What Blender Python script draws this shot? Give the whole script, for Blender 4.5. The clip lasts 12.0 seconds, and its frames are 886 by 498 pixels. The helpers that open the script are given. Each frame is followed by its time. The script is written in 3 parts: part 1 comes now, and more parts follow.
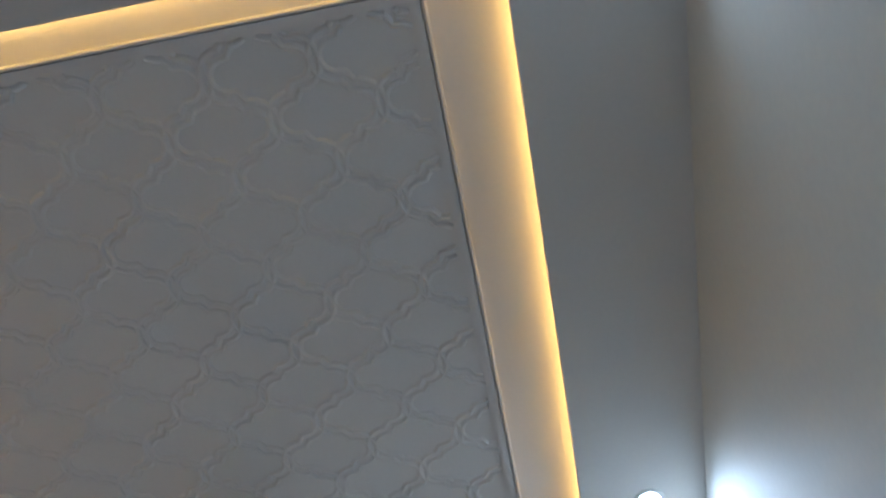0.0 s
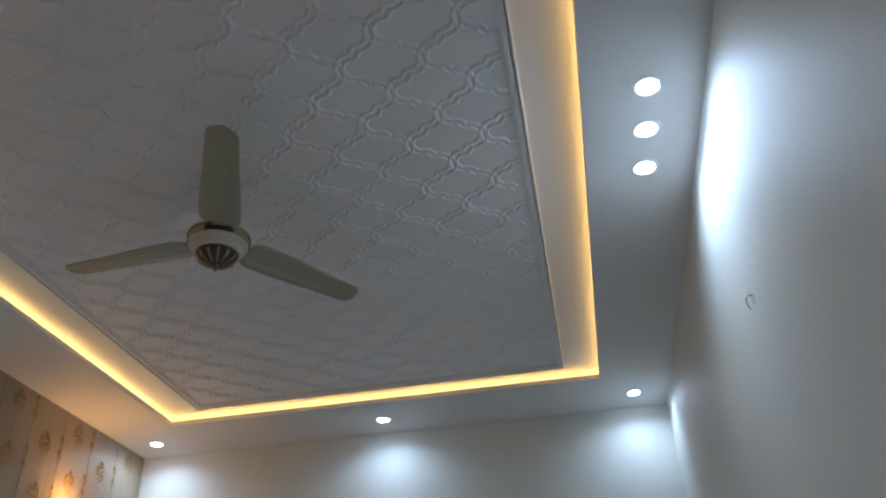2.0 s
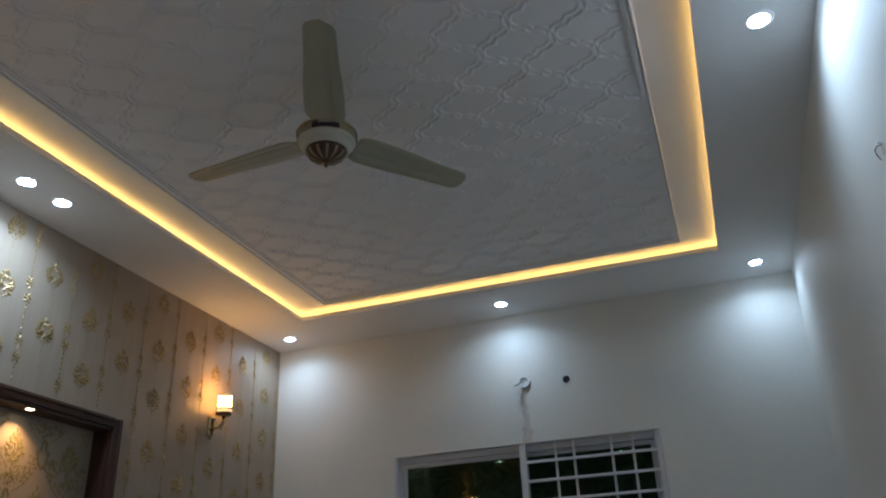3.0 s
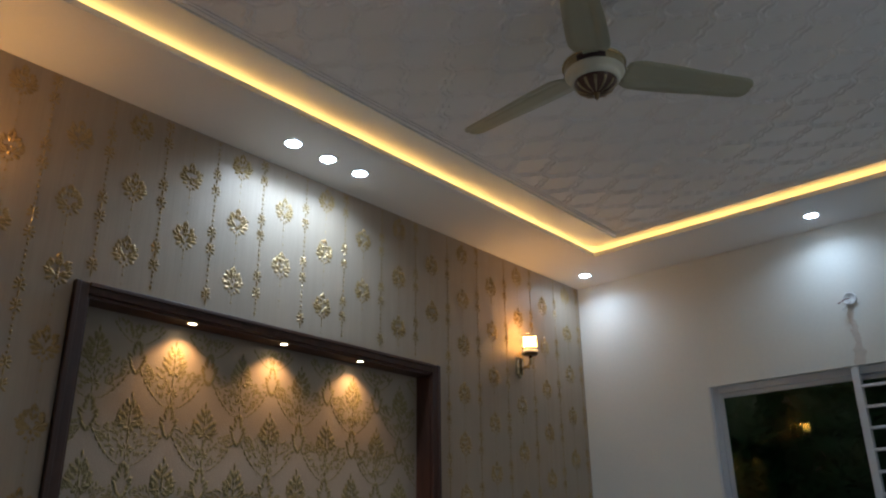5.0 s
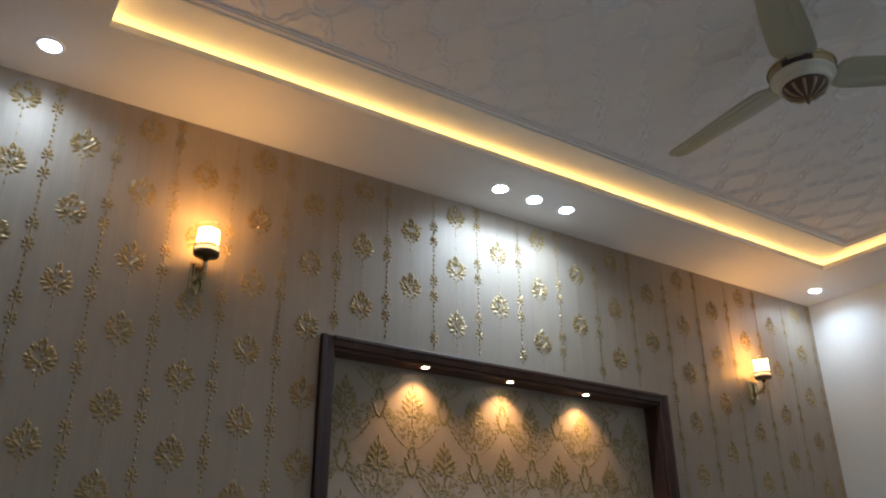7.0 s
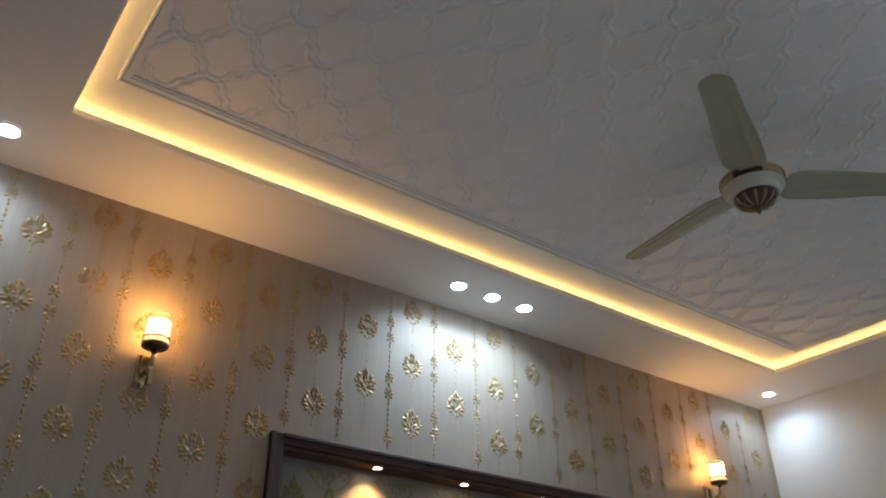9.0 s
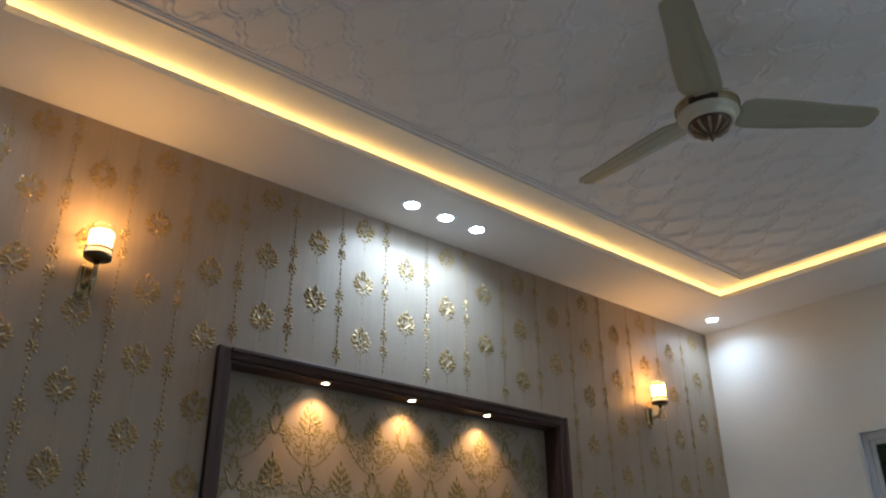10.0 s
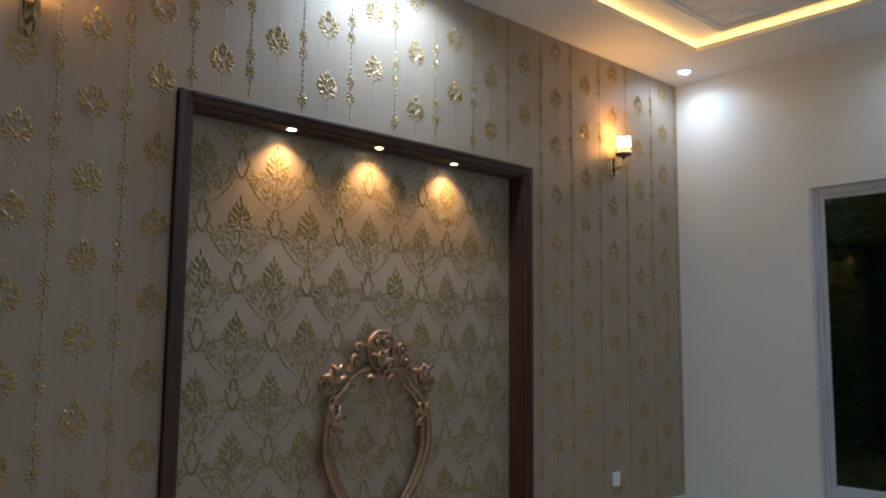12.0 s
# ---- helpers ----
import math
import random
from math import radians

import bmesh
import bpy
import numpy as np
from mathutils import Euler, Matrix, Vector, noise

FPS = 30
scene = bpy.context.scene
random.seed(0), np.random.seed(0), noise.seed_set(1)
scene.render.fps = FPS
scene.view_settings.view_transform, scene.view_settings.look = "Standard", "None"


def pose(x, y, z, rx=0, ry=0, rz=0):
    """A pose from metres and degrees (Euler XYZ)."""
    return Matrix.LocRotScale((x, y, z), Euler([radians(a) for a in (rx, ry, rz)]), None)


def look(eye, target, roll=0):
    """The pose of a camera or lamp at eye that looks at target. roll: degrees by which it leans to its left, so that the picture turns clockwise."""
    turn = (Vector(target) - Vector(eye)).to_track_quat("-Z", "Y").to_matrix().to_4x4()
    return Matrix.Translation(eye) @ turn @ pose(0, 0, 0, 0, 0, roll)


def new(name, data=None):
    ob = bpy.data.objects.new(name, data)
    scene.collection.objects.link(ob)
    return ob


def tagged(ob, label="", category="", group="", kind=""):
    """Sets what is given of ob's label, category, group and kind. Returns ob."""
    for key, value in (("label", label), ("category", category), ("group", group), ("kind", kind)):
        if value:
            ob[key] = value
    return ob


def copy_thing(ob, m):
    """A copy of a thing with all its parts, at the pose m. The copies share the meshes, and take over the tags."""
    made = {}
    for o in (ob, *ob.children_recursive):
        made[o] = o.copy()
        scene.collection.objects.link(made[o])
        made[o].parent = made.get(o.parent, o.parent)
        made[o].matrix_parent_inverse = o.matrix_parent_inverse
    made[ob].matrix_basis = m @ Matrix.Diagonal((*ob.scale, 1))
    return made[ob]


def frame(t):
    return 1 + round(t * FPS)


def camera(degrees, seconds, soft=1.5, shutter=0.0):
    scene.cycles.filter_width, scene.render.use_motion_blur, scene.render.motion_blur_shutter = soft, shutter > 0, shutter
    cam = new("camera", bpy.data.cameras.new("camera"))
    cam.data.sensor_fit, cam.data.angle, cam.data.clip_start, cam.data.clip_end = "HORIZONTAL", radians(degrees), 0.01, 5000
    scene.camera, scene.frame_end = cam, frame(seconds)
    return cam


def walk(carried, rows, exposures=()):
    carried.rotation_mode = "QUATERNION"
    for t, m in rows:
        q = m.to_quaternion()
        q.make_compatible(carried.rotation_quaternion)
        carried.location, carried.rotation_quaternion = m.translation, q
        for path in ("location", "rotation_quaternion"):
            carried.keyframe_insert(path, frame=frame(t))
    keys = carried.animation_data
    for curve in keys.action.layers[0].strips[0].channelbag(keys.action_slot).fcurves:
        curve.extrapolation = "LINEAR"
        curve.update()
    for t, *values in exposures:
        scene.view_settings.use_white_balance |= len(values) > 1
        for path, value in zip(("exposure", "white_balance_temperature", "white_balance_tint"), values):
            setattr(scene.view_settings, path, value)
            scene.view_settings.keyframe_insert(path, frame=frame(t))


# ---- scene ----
cam = camera(58.0, 12.0, soft=2.2)
EXPOSURES = [(0, 1.02, 5600, 9), (1.0, 1.1, 5600, 10), (1.5, 0.86, 5600, 10), (2.0, 0.68, 5600, 10), (3.0, 0.38, 5650, 9), (5, 0.40, 5850, 10), (6.5, 0.56, 5800, 10),
             (7.0, 0.82, 5800, 10), (9, 0.84, 5650, 9), (10.0, 0.80, 5650, 9), (10.5, 0.74, 5650, 9), (11.0, 0.68, 5700, 9), (11.5, 0.70, 5700, 9), (12, 0.98, 5800, 10)]
PATH = [
    (0, (3.262, -5.487, 1.120), (3.1595, -4.5440, 2.8800), -5.00),
    (0.5, (3.254, -5.476, 1.135), (3.1103, -4.3239, 2.7636), -3.68),
    (1, (3.286, -5.454, 1.142), (3.0801, -4.1116, 2.6096), -2.74),
    (1.5, (3.267, -5.454, 1.178), (3.0308, -3.9158, 2.4335), -2.84),
    (2, (3.275, -5.436, 1.169), (2.9981, -3.7771, 2.2504), -2.66),
    (2.5, (3.281, -5.429, 1.172), (2.8479, -3.7161, 2.1103), -2.68),
    (3, (3.272, -5.428, 1.126), (2.6916, -3.7177, 1.9845), -2.50),
    (3.2, (3.268, -5.428, 1.108), (2.6238, -3.7276, 1.9492), -2.56),
    (4.8, (3.262, -5.369, 1.177), (2.0667, -3.9326, 1.9007), -0.71),
    (5, (3.270, -5.381, 1.170), (2.0401, -3.9793, 1.8922), -0.73),
    (5.5, (3.290, -5.412, 1.153), (1.9392, -4.1276, 1.8794), -0.50),
    (6, (3.293, -5.441, 1.130), (1.8411, -4.2777, 1.8654), -0.34),
    (6.5, (3.299, -5.457, 1.121), (1.7847, -4.3793, 1.8609), -0.29),
    (7, (3.303, -5.483, 1.106), (1.7758, -4.4871, 1.9290), -0.41),
    (7.2, (3.305, -5.493, 1.100), (1.7870, -4.5205, 1.9714), -0.54),
    (8.8, (3.296, -5.491, 1.138), (1.8974, -4.4926, 2.1646), -0.51),
    (9, (3.296, -5.483, 1.138), (1.9170, -4.4584, 2.1624), -0.48),
    (9.5, (3.296, -5.463, 1.137), (1.9399, -4.3588, 2.1091), -0.53),
    (10, (3.294, -5.436, 1.146), (1.9033, -4.2767, 1.9945), -0.33),
    (10.5, (3.287, -5.431, 1.152), (1.8820, -4.2028, 1.8722), -0.34),
    (11, (3.288, -5.411, 1.152), (1.8505, -4.1426, 1.7201), -0.08),
    (11.5, (3.306, -5.403, 1.173), (1.8429, -4.1033, 1.5872), 0.11),
    (12, (3.259, -5.430, 1.213), (1.7926, -4.0890, 1.4394), 0.55),
]
walk(cam, [(t, look(eye, target, roll)) for t, eye, target, roll in PATH], EXPOSURES)

# ---- world: a dark night outside ----
world = bpy.data.worlds.new("night")
scene.world = world
world.use_nodes = True
world.node_tree.nodes["Background"].inputs[0].default_value = (0.75, 0.95, 0.80, 1)
world.node_tree.nodes["Background"].inputs[1].default_value = 0.06

# ---- sizes of the room ----
W, L, H = 3.885, 5.85, 3.2          # width, length, height of the dropped ceiling
OX0, OX1, OY0, OY1 = 0.507, 3.438, -5.212, -0.565   # opening of the tray
LIP, SLAB = 3.222, 3.270          # top of the lip, underside of the slab
PX0, PX1, PY0, PY1 = 0.740, 3.228, -5.118, -0.675     # patterned panel with its moulding
NY0, NY1, NZ, ND = -3.955, -1.795, 2.231, 0.10    # niche opening: along the wall, top, depth
WX0, WX1, WZ0, WZ1 = 0.988, 2.875, 0.22, 2.260     # window opening
COOL, WARM, AMBER = (0.69, 0.85, 1.0), (1.0, 0.46, 0.11), (1.0, 0.57, 0.14)
DOWN_POWER, NICHE_POWER, STRIP, SCONCE = 2.4, 9.0, 5.5, 11.5


# ---- materials ----
def material(name, colour, rough=0.6, metal=0.0, vary=0.12, scale=6.0, fine=90.0, bump=0.08, emit=None, power=0.0, streak=None, spec=0.5):
    m = bpy.data.materials.new(name)
    m.use_nodes = True
    nt, n = m.node_tree, m.node_tree.nodes
    b = n["Principled BSDF"]
    b.inputs["Roughness"].default_value, b.inputs["Metallic"].default_value = rough, metal
    b.inputs["Specular IOR Level"].default_value = spec
    co = n.new("ShaderNodeTexCoord")
    mp = n.new("ShaderNodeMapping")
    nt.links.new(co.outputs["Object"], mp.inputs[0])
    if streak:
        mp.inputs["Scale"].default_value = streak
    big, small = n.new("ShaderNodeTexNoise"), n.new("ShaderNodeTexNoise")
    big.inputs["Scale"].default_value, small.inputs["Scale"].default_value = scale, fine
    big.inputs["Detail"].default_value, small.inputs["Detail"].default_value = 4, 5
    nt.links.new(mp.outputs[0], big.inputs[0]), nt.links.new(mp.outputs[0], small.inputs[0])
    add = n.new("ShaderNodeMath")
    add.operation = "ADD"
    nt.links.new(big.outputs[0], add.inputs[0]), nt.links.new(small.outputs[0], add.inputs[1])
    rng = n.new("ShaderNodeMapRange")
    rng.inputs[1].default_value, rng.inputs[2].default_value = 0.6, 1.4
    rng.inputs[3].default_value, rng.inputs[4].default_value = 1 - vary, 1 + vary
    nt.links.new(add.outputs[0], rng.inputs[0])
    mul = n.new("ShaderNodeVectorMath")
    mul.operation = "SCALE"
    mul.inputs[0].default_value = colour
    nt.links.new(rng.outputs[0], mul.inputs["Scale"])
    nt.links.new(mul.outputs[0], b.inputs["Base Color"])
    bp = n.new("ShaderNodeBump")
    bp.inputs["Strength"].default_value, bp.inputs["Distance"].default_value = bump, 0.004
    nt.links.new(small.outputs[0], bp.inputs["Height"])
    nt.links.new(bp.outputs[0], b.inputs["Normal"])
    if emit:
        b.inputs["Emission Color"].default_value = (*emit, 1)
        b.inputs["Emission Strength"].default_value = power
    return m


paint = material("ceiling paint", (0.78, 0.77, 0.76), 0.75, vary=0.025, scale=2.0, fine=60, bump=0.04)
wall_paint = material("cream wall paint", (0.71, 0.70, 0.645), 0.6, vary=0.035, scale=1.6, fine=45, bump=0.06)
unseen_wall_taupe = material("taupe unseen wall paint", (0.30, 0.27, 0.24), 0.6, vary=0.05, scale=1.6, fine=45, bump=0.06)
panel_paint = material("panel paint", (0.86, 0.85, 0.85), 0.5, vary=0.02, scale=2.5, fine=70, bump=0.03)
paper = material("striped satin wallpaper", (0.365, 0.293, 0.220), 0.52, 0.1, vary=0.09, scale=3.0, fine=14, bump=0.12, streak=(1, 9, 0.35), spec=0.35)
damask = material("damask wallpaper ground", (0.345, 0.292, 0.228), 0.5, 0.12, vary=0.10, scale=3.0, fine=160, bump=0.15)
gold = material("gold foil", (0.365, 0.255, 0.112), 0.35, 0.42, vary=0.25, scale=14, fine=220, bump=0.3)
olive_gold = material("dull gold foil", (0.232, 0.196, 0.092), 0.48, 0.15, vary=0.3, scale=12, fine=220, bump=0.3)
wood = material("dark red-brown wood", (0.050, 0.019, 0.011), 0.48, vary=0.45, scale=2.0, fine=18, bump=0.08, streak=(7, 7, 0.6))
carved = material("bronzed carved wood", (0.36, 0.24, 0.15), 0.27, 0.8, vary=0.35, scale=12, fine=130, bump=0.2)
bronze = material("antique bronze", (0.16, 0.11, 0.06), 0.3, 0.95, vary=0.25, scale=20, fine=200, bump=0.06)
brass = material("polished antique brass", (0.52, 0.42, 0.24), 0.2, 1.0, vary=0.15, scale=20, fine=200, bump=0.03)
aluminium = material("grey painted aluminium", (0.50, 0.52, 0.55), 0.45, 0.1, vary=0.05, scale=5, fine=120, bump=0.03)
grille_paint = material("white grille paint", (0.62, 0.63, 0.64), 0.4, vary=0.08, scale=8, fine=150, bump=0.04)
blade_paint = material("cream fan enamel", (0.42, 0.41, 0.30), 0.35, vary=0.05, scale=5, fine=140, bump=0.02)
motor_paint = material("ivory motor enamel", (0.60, 0.58, 0.48), 0.28, vary=0.05, scale=9, fine=140, bump=0.02)
motor_brass = material("dull aged brass", (0.36, 0.30, 0.18), 0.38, 0.7, vary=0.2, scale=18, fine=160, bump=0.03)
dome_brown = material("brown fan dome", (0.085, 0.042, 0.028), 0.3, 0.2, vary=0.2, scale=15, fine=140, bump=0.03)
dark_band = material("dark maroon band", (0.035, 0.014, 0.012), 0.35, vary=0.2, scale=15, fine=140, bump=0.03)
white_plastic = material("white plastic", (0.75, 0.75, 0.74), 0.35, vary=0.03, scale=12, fine=140, bump=0.02)
patch = material("filler patch", (0.60, 0.55, 0.49), 0.85, vary=0.12, scale=22, fine=150, bump=0.3)
black = material("black hole shade", (0.012, 0.012, 0.012), 0.8, vary=0.2, bump=0.1)
cable_red = material("brown cable", (0.16, 0.06, 0.05), 0.5, vary=0.1, bump=0.02)
tile_floor = material("polished floor tile", (0.48, 0.455, 0.425), 0.22, vary=0.08, scale=2.5, fine=20, bump=0.01)
skirt_tile = material("pale skirting tile", (0.68, 0.66, 0.62), 0.25, vary=0.05, scale=4, fine=40, bump=0.02)
leaf = material("hedge leaf", (0.045, 0.125, 0.055), 0.8, vary=0.4, scale=5, fine=60, bump=0.1)
soil = material("night lawn", (0.05, 0.07, 0.03), 0.9, vary=0.4, scale=3, fine=60, bump=0.4)
lit_cool = material("downlight diffuser", (0.8, 0.8, 0.8), 0.5, emit=COOL, power=34.0)
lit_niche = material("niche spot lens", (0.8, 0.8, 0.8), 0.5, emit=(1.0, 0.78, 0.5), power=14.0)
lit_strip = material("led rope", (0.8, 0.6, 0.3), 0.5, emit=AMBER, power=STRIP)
lit_shade = material("frosted lit shade", (0.9, 0.8, 0.6), 0.5, emit=(1.0, 0.50, 0.12), power=SCONCE)
lit_band = material("amber lit band", (0.8, 0.5, 0.2), 0.5, emit=(1.0, 0.62, 0.24), power=1.5)


def thin_glass(name, gloss=0.06, tint=(0.97, 0.96, 0.93), sheen=(1, 1, 1)):
    m = bpy.data.materials.new(name)
    m.use_nodes = True
    nt, n = m.node_tree, m.node_tree.nodes
    n.remove(n["Principled BSDF"])
    tr, gl, mx, fr = n.new("ShaderNodeBsdfTransparent"), n.new("ShaderNodeBsdfGlossy"), n.new("ShaderNodeMixShader"), n.new("ShaderNodeFresnel")
    tr.inputs[0].default_value, gl.inputs[0].default_value = (*tint, 1), (*sheen, 1)
    gl.inputs["Roughness"].default_value = gloss
    nt.links.new(fr.outputs[0], mx.inputs[0])
    nt.links.new(tr.outputs[0], mx.inputs[1]), nt.links.new(gl.outputs[0], mx.inputs[2])
    nt.links.new(mx.outputs[0], n["Material Output"].inputs[0])
    return m


glass = thin_glass("green tinted window glass", 0.015, (0.52, 0.62, 0.54), (0.52, 0.60, 0.40))
clear_glass = thin_glass("clear shade glass")


# ---- building helpers ----
def link(name, bm, mat, parent=None, label="", smooth=False):
    me = bpy.data.meshes.new(name)
    bmesh.ops.recalc_face_normals(bm, faces=bm.faces)
    bm.to_mesh(me)
    bm.free()
    me.materials.append(mat)
    if smooth:
        for p in me.polygons:
            p.use_smooth = True
    ob = new(name, me)
    if parent:
        ob.parent = parent
    return tagged(ob, label)


def part(name, bm, mat, parent, label="", smooth=False):
    return link(name, bm, mat, parent, label, smooth)


def empty(name, x=0, y=0, z=0):
    ob = new(name)
    ob.empty_display_size = 0.05
    ob.matrix_basis = pose(x, y, z)
    return ob


def box(bm, x0, x1, y0, y1, z0, z1, bevel=0.0):
    vs = [bm.verts.new((x, y, z)) for x in (x0, x1) for y in (y0, y1) for z in (z0, z1)]
    fs = [bm.faces.new([vs[i] for i in q]) for q in ((0, 1, 3, 2), (4, 6, 7, 5), (0, 4, 5, 1), (2, 3, 7, 6), (0, 2, 6, 4), (1, 5, 7, 3))]
    if bevel:
        es = list({e for f in fs for e in f.edges})
        bmesh.ops.bevel(bm, geom=es, offset=bevel, segments=2, affect="EDGES", profile=0.5)
    return bm


def boxes(*rows, bevel=0.0):
    bm = bmesh.new()
    for r in rows:
        box(bm, *r, bevel=bevel)
    return bm


def lathe(bm, profile, n=32, cx=0, cy=0, cz=0, a0=0.0, a1=2 * math.pi):
    """A turned body from (radius, height) pairs."""
    full = abs(a1 - a0 - 2 * math.pi) < 1e-6
    cols = []
    for i in range(n if full else n + 1):
        a = a0 + (a1 - a0) * i / n
        cols.append([bm.verts.new((cx + r * math.cos(a), cy + r * math.sin(a), cz + z)) for r, z in profile])
    for i in range(n):
        p, q = cols[i], cols[(i + 1) % len(cols)]
        for k in range(len(profile) - 1):
            bm.faces.new((p[k], q[k], q[k + 1], p[k + 1]))
    return bm


def tube(bm, points, radii, n=8, flat=1.0, up=Vector((1, 0, 0))):
    """A round bar along points; flat squeezes it along `up`."""
    pts = [Vector(p) for p in points]
    if not hasattr(radii, "__len__"):
        radii = [radii] * len(pts)
    rings = []
    for i, p in enumerate(pts):
        d = (pts[min(i + 1, len(pts) - 1)] - pts[max(i - 1, 0)]).normalized()
        s = d.cross(up)
        s = s.normalized() if s.length > 1e-4 else d.orthogonal().normalized()
        u = s.cross(d).normalized()
        rings.append([bm.verts.new(p + radii[i] * (math.cos(2 * math.pi * k / n) * s + flat * math.sin(2 * math.pi * k / n) * u)) for k in range(n)])
    for a, b in zip(rings, rings[1:]):
        for k in range(n):
            bm.faces.new((a[k], a[(k + 1) % n], b[(k + 1) % n], b[k]))
    bm.faces.new(rings[0])
    bm.faces.new(list(reversed(rings[-1])))
    return bm


def structure(ob, label, category):
    return tagged(ob, label, category, kind="structure")


# ---- the shell of the room ----
structure(link("floor", boxes((-0.3, W + 0.2, -L - 0.2, 0.2, -0.12, 0.0)), tile_floor), "pale polished tile floor of the bedroom", "floor")
T = 0.2
wall_west = structure(link("wall_west", boxes(
    (-T - 0.1, 0, -L, NY0 - 0.001, 0, 3.5), (-T - 0.1, 0, NY1 + 0.001, 0, 0, 3.5), (-T - 0.1, 0, NY0 - 0.001, NY1 + 0.001, NZ + 0.001, 3.5)), paper),
    "wall papered in grey-beige stripes with gold embossed flowers", "wall")
niche_back = structure(link("wall_niche", boxes((-T - 0.1, -ND, NY0 - 0.001, NY1 + 0.001, 0, NZ + 0.001)), damask),
    "recessed wall panel papered in olive-gold damask", "wall")
structure(link("wall_east", boxes((W, W + T, -L - T, T, 0, 3.5)), wall_paint), "plain cream painted wall washed by downlights", "wall")
# unseen back wall; its dark taupe is chosen to cut bounced light
structure(link("wall_south", boxes((-T - 0.1, W, -L - T, -L, 0, 3.5)), unseen_wall_taupe), "plain unseen wall, dark taupe to cut bounced light", "wall")
structure(link("wall_north", boxes((-T - 0.1, WX0, 0, T, 0, 3.5), (WX1, W, 0, T, 0, 3.5), (WX0, WX1, 0, T, WZ1, 3.5), (WX0, WX1, 0, T, 0, WZ0)), wall_paint),
    "cream painted wall with a wide window opening", "wall")
# dropped ceiling round the tray, and the slab above it
def ring(bm, outer, inner, z0, z1):
    """A flat rectangular ring; outer and inner are (x0, x1, y0, y1)."""
    def loop(r, z):
        return [bm.verts.new((x, y, z)) for x, y in ((r[0], r[2]), (r[1], r[2]), (r[1], r[3]), (r[0], r[3]))]
    a, b, c, d = loop(outer, z0), loop(inner, z0), loop(outer, z1), loop(inner, z1)
    for i in range(4):
        j = (i + 1) % 4
        for q in ((a[i], a[j], b[j], b[i]), (c[i], d[i], d[j], c[j]), (b[i], b[j], d[j], d[i]), (a[i], c[i], c[j], a[j])):
            bm.faces.new(q)
    return bm


soffit = ring(bmesh.new(), (0, W, -L, 0), (OX0, OX1, OY0, OY1), H, LIP)
ring(soffit, (OX0 - 0.010, OX1 + 0.010, OY0 - 0.010, OY1 + 0.010), (OX0 + 0.0005, OX1 - 0.0005, OY0 + 0.0005, OY1 - 0.0005), LIP - 0.004, LIP + 0.009)
structure(link("ceiling_soffit", soffit, paint),
    "white dropped ceiling border round a lit tray", "ceiling")


